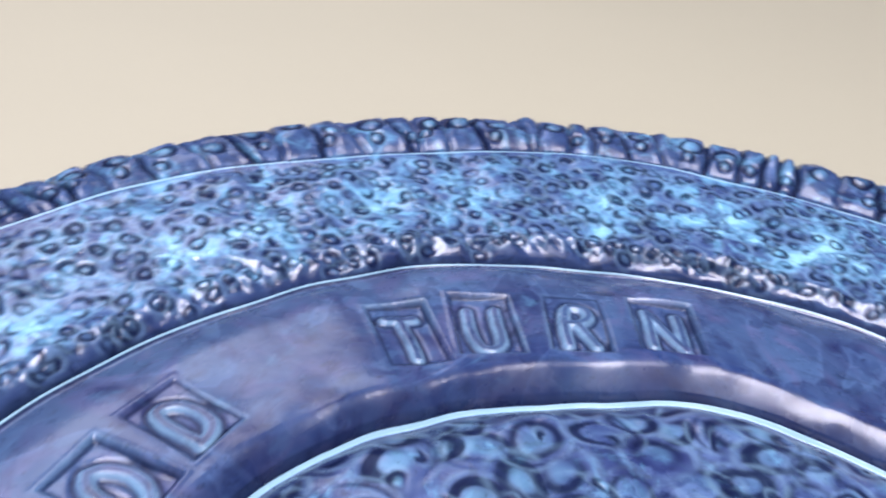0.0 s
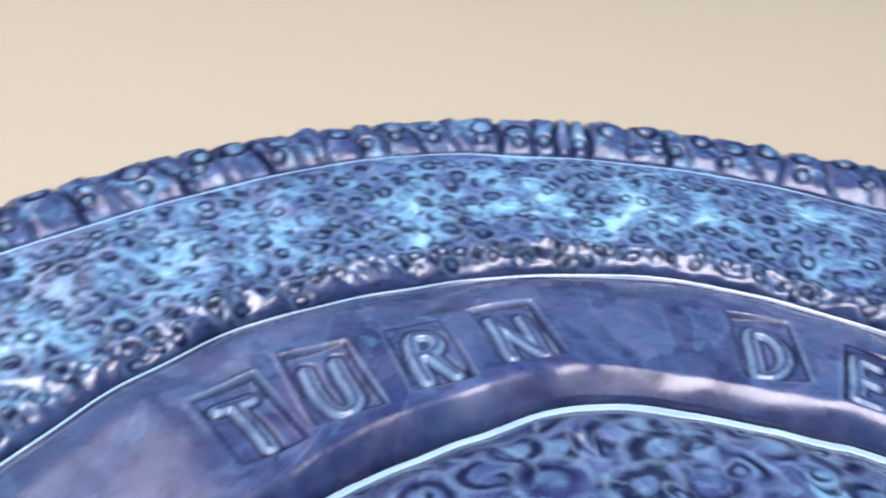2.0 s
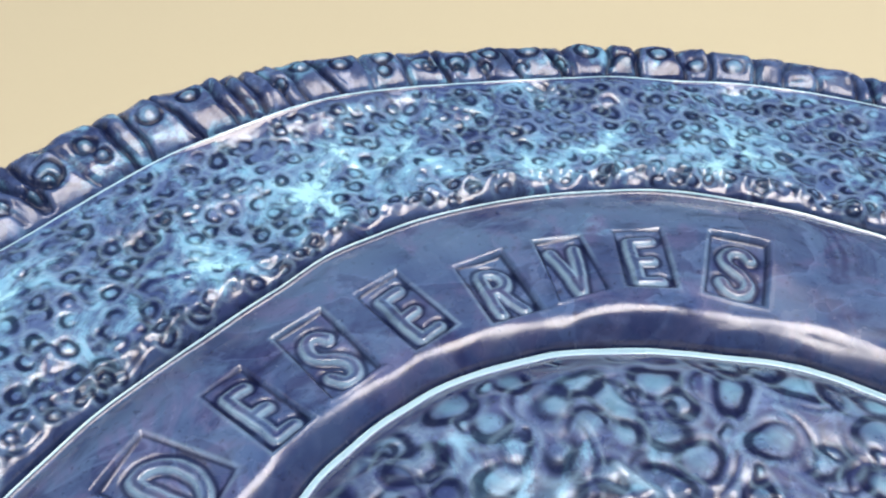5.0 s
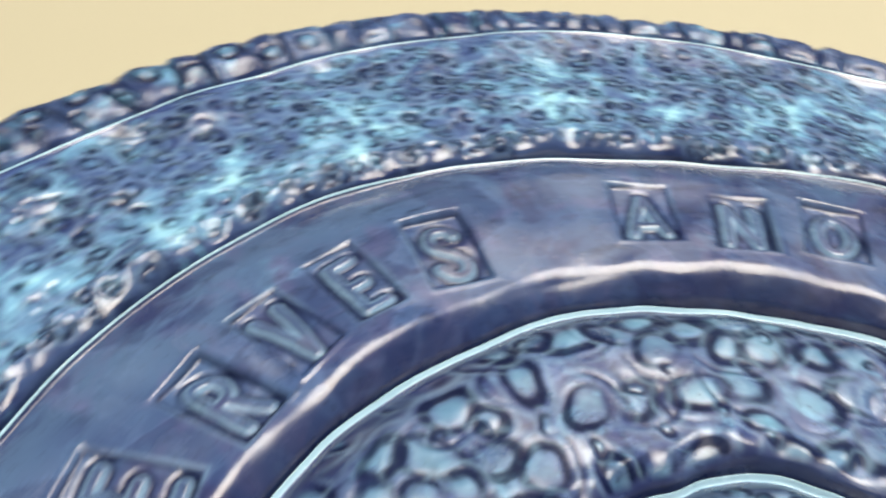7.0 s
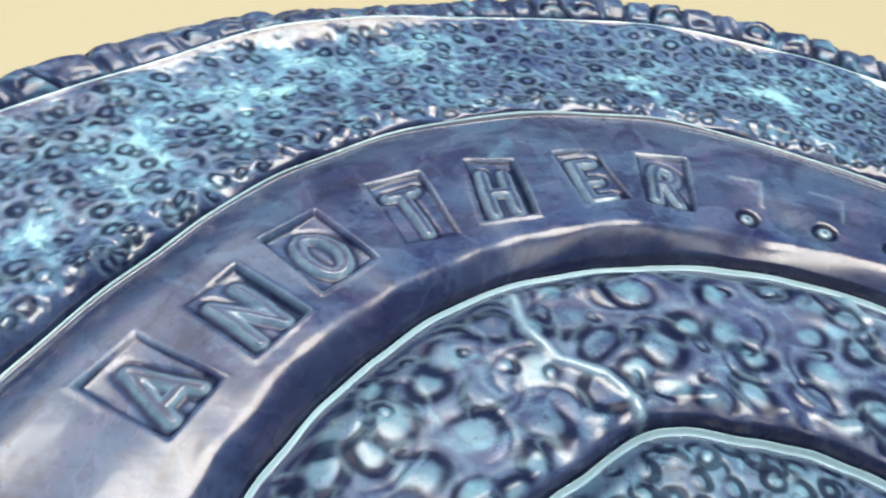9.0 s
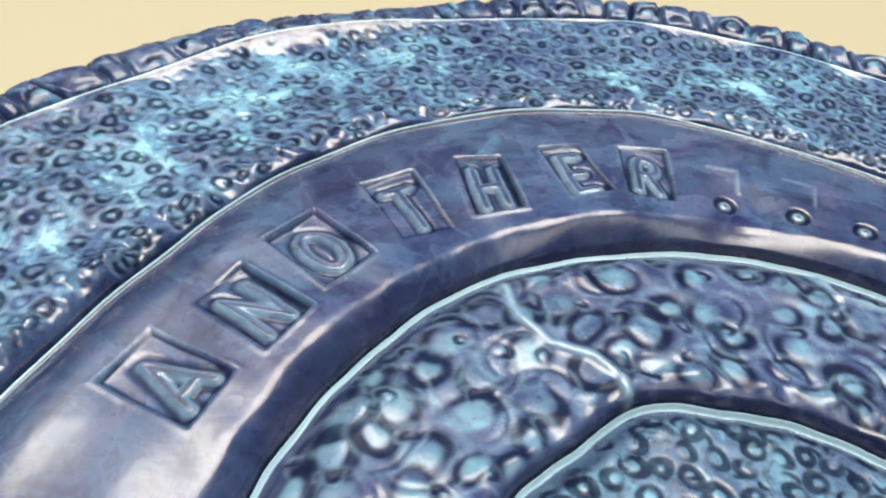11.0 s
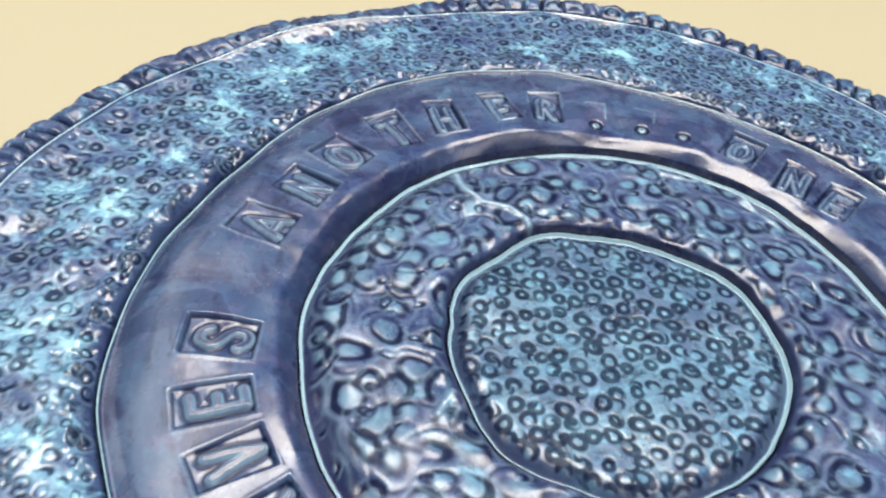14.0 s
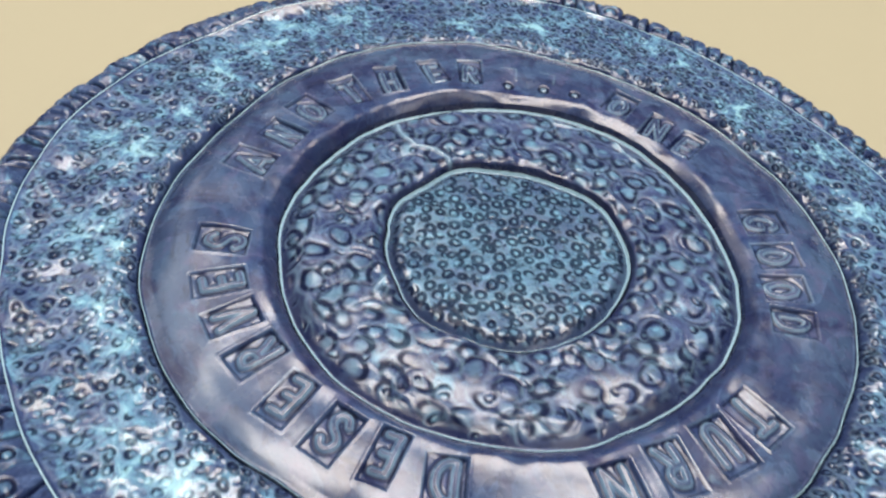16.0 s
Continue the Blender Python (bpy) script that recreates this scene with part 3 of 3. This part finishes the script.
CURVED = "DGORSU"
tile_id = np.full(words.r.shape, -1)
words.edge = np.zeros_like(words.r)
for num, (ch, deg, r, turn, wd, ht) in enumerate(TILES):
    a = math.radians(deg) % (2 * math.pi)
    w = words.window(a, r, 10.5)
    u, v = words.local(w, a, r, math.radians(turn))
    q = np.maximum(np.abs(u) - wd / 2, np.abs(v) - ht / 2)
    lean = 0.65 + 0.35 * np.sin(num * 2.4 + u / wd * 2.0) + 0.25 * np.cos(num * 1.7) * v / ht * 2
    pan = 1 / (1 + np.exp(q / 0.16))
    fw, fh = wd * 0.33, ht * 0.34
    # hand-cut stamps: their edges waver and every impression sits a little differently
    u = u + 0.12 * np.sin(v * 0.6 + num * 1.3) + 0.03 * np.sin(v * 2.1 + num)
    v = v + 0.10 * np.sin(u * 0.7 + num * 2.2) + 0.03 * np.sin(u * 2.3 + num * 0.7)
    lines = [[(x * fw, y * fh) for x, y in (rounded(line) if ch in CURVED else line)] for line in STROKES[ch]]
    d = near_strokes(u, v + 0.06 * ht, lines)
    ridge = np.exp(-(d / 0.74) ** 4)
    halo = np.exp(-((d - 1.40) / 0.42) ** 2)
    words.z[w] += (-0.95 * lean) * pan + 0.18 * np.exp(-((q - 0.45) / 0.4) ** 2) * lean + (0.62 * ridge - 0.18 * np.exp(-(d / 0.38) ** 2) - 0.22 * halo) * pan
    # dark outline of the block: shade of its sunken wall, painted via the mask
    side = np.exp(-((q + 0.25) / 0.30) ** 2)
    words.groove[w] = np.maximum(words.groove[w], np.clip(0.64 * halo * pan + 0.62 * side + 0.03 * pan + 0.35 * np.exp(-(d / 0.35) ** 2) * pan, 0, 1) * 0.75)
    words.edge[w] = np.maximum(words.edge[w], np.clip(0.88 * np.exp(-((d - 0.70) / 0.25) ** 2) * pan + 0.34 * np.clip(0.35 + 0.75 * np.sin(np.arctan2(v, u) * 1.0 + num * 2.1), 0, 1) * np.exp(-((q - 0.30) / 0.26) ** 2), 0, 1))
    tile_id[w] = np.where(q < 0.9, num, tile_id[w])
for num, (deg, r) in enumerate(DOTS, len(TILES)):
    a = math.radians(deg)
    words.stamp(a, r, 1.45, 1.3, 0.42, 0.40, mound=0.10)
    w = words.window(a, r, 9)
    u, v = words.local(w, a, r, 0)
    words.edge[w] = np.maximum(words.edge[w], 0.9 * np.exp(-((np.hypot(u, v) - 0.6) / 0.32) ** 2))
    tile_id[w] = np.where(np.hypot(u, v) < 2.2, num, tile_id[w])
    if num < len(TILES) + 2:
        # the faint upper edge that the tool's block left beside the dot
        line = near_strokes(u, v, [[(-2.4, 8.2), (2.6, 8.2), (2.6, 3.4)]])
        words.z[w] += 0.09 * np.exp(-(line / 0.4) ** 2)
        words.edge[w] = np.maximum(words.edge[w], 0.42 * np.exp(-(line / 0.3) ** 2))
edge_rows(words, 3.2)
words.edge = np.concatenate([words.edge, np.zeros((words.n, words.x.shape[1] - words.edge.shape[1]))], 1)

# -- dotted ring
dots = Ring(LIP3, LIP4, Z3, Z4, 0.32, 2100)
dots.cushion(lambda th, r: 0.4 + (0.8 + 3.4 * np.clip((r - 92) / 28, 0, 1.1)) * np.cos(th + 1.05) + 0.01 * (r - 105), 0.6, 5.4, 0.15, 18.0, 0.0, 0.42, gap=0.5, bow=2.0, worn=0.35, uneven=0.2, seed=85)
dots.z += (soft_noise(dots, 34, 0.30, 24) + soft_noise(dots, 13, 0.34, 25)) * np.clip(dots.d_out / 3, 0, 1)
dots.z += soft_noise(dots, 5.5, 0.55, 29) * np.exp(-((dots.d_in - 3.2) / 2.0) ** 2)
# clay pushed up along the inner edge
dots.z += 0.35 * np.exp(-((dots.d_in - 3.8) / 1.8) ** 2)
dots.z += soft_noise(dots, 2.6, 0.20, 37) * np.exp(-((dots.d_in - 3.4) / 1.8) ** 2)
g = np.random.default_rng(51)
for seed, gap, count in ((52, 2.75, 2500), (53, 3.4, 800)):
    for a, r in scatter(88.0, 130.0, gap, count, seed):
        R = g.choice([1.15, 1.0, 0.75], p=[0.6, 0.25, 0.15]) * g.uniform(0.9, 1.1)
        dots.stamp(a, r, R, R * g.uniform(0.82, 1.0), 0.52 * g.uniform(0.8, 1.2), 0.13 * g.uniform(0.5, 1.4), g.uniform(0, 3), g.uniform(0, 0.95), g.uniform(0, 6.28), 0.04, g.uniform(0.4, 0.95), 0.08, g.uniform(0, 1), 1.4)
for k in range(230):
    a = g.uniform(0, 2 * math.pi)
    dots.stamp(a % (2 * math.pi), float(LIP3(np.array([a]))[0]) + g.uniform(1.2, 4.6), g.uniform(0.7, 1.15), g.uniform(0.5, 0.85), 0.34, 0.16, 0.0, g.uniform(0, 0.5), g.uniform(0, 6.28), 0.05, 0.8, 0.05, 0.6, foot=0.15)
# star-shaped blooms of thick turquoise glaze: angle and radius
BLOOMS = [(-28, 102), (-20, 103), (-39, 105), (-48, 108), (-6, 100), (-74, 108), (-84, 105), (-62, 106), (-113, 97), (-100, 112), (-91, 106), (-147, 96),
          (-154, 102), (-165, 99), (174, 106), (-125, 102), (163, 104), (155, 104), (141, 112), (124, 116), (135, 120), (151, 110), (132, 113), (173, 116),
          (-167, 106), (70, 118), (63, 112), (49, 103), (-135, 106), (-129, 110), (20, 106), (5, 112), (33, 112), (90, 108), (104, 106)]
dots.blotch = np.zeros_like(dots.r)
g = np.random.default_rng(55)
for deg, r in BLOOMS:
    a = math.radians(deg + 0.8) % (2 * math.pi)
    w = dots.window(a, r, 12)
    uu, vv = dots.local(w, a, r)
    way, size, p = np.arctan2(vv, uu), g.uniform(3.4, 6.4), g.uniform(0, 6.28)
    reach = size * (0.55 + 0.8 * np.clip(np.sin(3 * way + p), 0, 1) ** 3 + 0.7 * np.clip(np.sin(7 * way + 2 * p), 0, 1) ** 3)
    dots.blotch[w] = np.maximum(dots.blotch[w], np.exp(-(np.hypot(uu, vv) / np.maximum(reach, 1.0)) ** 1.4) * g.uniform(0.7, 1.0))
dots.groove *= 1 - 0.5 * dots.blotch
dots.edge = 0.42 * dots.ridge
edge_rows(dots, 3.4)
dots.edge = np.concatenate([dots.edge, np.zeros((dots.n, dots.x.shape[1] - dots.edge.shape[1]))], 1)
dots.blotch = np.concatenate([dots.blotch, np.zeros((dots.n, dots.x.shape[1] - dots.blotch.shape[1]))], 1)

# -- rope-like rim
rim = Ring(LIP4, RIM, Z4, Z5, 0.34, 2000, tuck=1.2)
u = np.clip((rim.d_in + 1.2) / (rim.d_in[:, -1:] + 1.2), 0, 1)
blend = np.clip(u / (0.55 - 0.25 * SWELL(rim.th)), 0, 1)
crest = rim.zo * blend + rim.zi * (1 - blend)
rim.z = crest - 2.3 - 1.5 * np.clip(-rim.d_in / 0.3, 0, 1) + 3.7 * np.sqrt(np.clip(1 - (1 - np.clip(u / 0.40, 0, 1)) ** 2, 0, 1)) - 4.2 * np.clip((u - 0.45) / 0.55, 0, 1) ** 2.6
g = np.random.default_rng(61)
pos, cuts = 0.0, []
while pos < 2 * math.pi - 0.03:
    cuts.append((pos, g.uniform(-0.1, 0.45), g.uniform(0.35, 1.0)))
    pos += g.choice([0.03, 0.045, 0.06]) * g.uniform(0.8, 1.2)
for a, slant, k in cuts:
    w = rim.window(a, 128, 4.5)
    uu, vv = rim.local(w, a, 128)
    ln = uu + slant * vv + 0.25 * np.sin(vv * 0.8 + a * 40)
    g0 = np.exp(-(ln / 0.62) ** 2)
    rim.z[w] += -1.1 * k * g0 + 0.2 * k * np.exp(-((np.abs(ln) - 1.1) / 0.6) ** 2)
    rim.groove[w] = np.maximum(rim.groove[w], 0.85 * k * g0)
edges = np.array([c[0] for c in cuts] + [2 * math.pi])
seg = np.clip(np.searchsorted(edges, rim.th[:, 0], side="right") - 1, 0, len(edges) - 2)
f = (rim.th[:, 0] - edges[seg]) / (edges[seg + 1] - edges[seg])
rim.z += ((1 - (2 * f - 1) ** 2) * np.random.default_rng(62).uniform(0.3, 0.8, len(edges))[seg])[:, None] * np.clip(u * 2, 0, 1)
for (a, _, _), (b, _, _) in zip(cuts, cuts[1:]):
    if b - a > 0.042:
        R = g.uniform(1.6, 2.3)
        rim.stamp((a + b) / 2, g.uniform(126, 130), R, R * 0.9, 0.5, 0.42, 0, g.uniform(0, 0.6), g.uniform(0, 6.28), 0.25, 0.9)
    if g.random() < 0.6:
        rim.stamp(a + g.uniform(0.2, 0.8) * (b - a), g.uniform(123.8, 125.5), 1.2, 1.2, 0.4, 0.6, 0, 0.3, g.uniform(0, 6.28), 0.2, 0.9)
rim.lip[:] = 0
rim.z += (soft_noise(rim, 9, 0.30, 63) + soft_noise(rim, 4, 0.08, 64)) * np.clip(u * 3, 0, 1)
# outside and underside of the rim, down to the foot
k = np.linspace(0, 1, 14)[None, 1:]
ro = rim.r[:, -1:]
rr = ro + 0.9 * np.sin(np.clip(k * 2.2, 0, 1) * 3.14) - 42 * np.clip(k - 0.25, 0, 1) ** 1.1
zz = rim.z[:, -1:] + (-30.0 - rim.z[:, -1:]) * k ** 0.9
rim.x = np.concatenate([rim.x, rr * np.cos(rim.th)], 1)
rim.y = np.concatenate([rim.y, rr * np.sin(rim.th)], 1)
rim.z = np.concatenate([rim.z, zz], 1)
pad = np.zeros_like(rr)
rim.groove, rim.core, rim.lip = (np.concatenate([m, pad], 1) for m in (rim.groove, rim.core, rim.lip))


def polar_of(ring):
    th, r = ring.thfull, ring.rfull
    return np.stack([np.cos(th) * 9.0, np.sin(th) * 9.0, r * 0.32], -1)


def with_lip(name, ring, mat, label, lip_label):
    """A ring of the platter, with its pale upright lip as a part of its own."""
    n, m = ring.x.shape
    on_lip = np.zeros((n, m - 1), bool)
    on_lip[:, m - 8:] = True
    body, edge = grid_mesh(name, ring.x, ring.y, ring.z, masks_of(ring), mat, polar=polar_of(ring), keep=[~on_lip, on_lip])
    ob = part(name, body, platter, label)
    edge.name = "lip"
    part("lip", edge, ob, lip_label)
    return ob


lobe_of = np.repeat(seg[:, None], rim.x.shape[1] - 1, 1)
lobe_of[:, rim.x.shape[1] - 14:] = -1
rim_meshes = grid_mesh("rim", rim.x, rim.y, rim.z, masks_of(rim), GLAZE_RIM, keep=[lobe_of == i for i in range(-1, int(seg.max()) + 1)])
rim_ob = part("rim", rim_meshes[0], platter, "rope-like outer rim with cut notches and small stamped rings")
for me in rim_meshes[1:]:
    me.name = "rim_lobe"
    part("rim_lobe", me, rim_ob)
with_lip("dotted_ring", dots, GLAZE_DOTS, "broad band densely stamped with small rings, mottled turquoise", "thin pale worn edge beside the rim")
ids = np.concatenate([tile_id, np.full((words.n, words.x.shape[1] - tile_id.shape[1]), -1)], 1)
fid = ids[:, :-1].copy()
fid[:, fid.shape[1] - 7:] = -2
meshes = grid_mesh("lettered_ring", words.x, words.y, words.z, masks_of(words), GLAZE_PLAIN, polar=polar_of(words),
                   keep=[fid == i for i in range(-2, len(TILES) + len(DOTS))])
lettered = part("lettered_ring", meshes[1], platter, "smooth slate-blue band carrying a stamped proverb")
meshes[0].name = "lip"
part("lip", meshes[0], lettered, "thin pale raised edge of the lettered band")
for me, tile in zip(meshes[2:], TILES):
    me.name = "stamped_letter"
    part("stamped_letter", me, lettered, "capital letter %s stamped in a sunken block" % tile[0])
for me in meshes[2 + len(TILES):]:
    me.name = "stamped_dot"
    part("stamped_dot", me, lettered, "small round dot stamped in the glaze")
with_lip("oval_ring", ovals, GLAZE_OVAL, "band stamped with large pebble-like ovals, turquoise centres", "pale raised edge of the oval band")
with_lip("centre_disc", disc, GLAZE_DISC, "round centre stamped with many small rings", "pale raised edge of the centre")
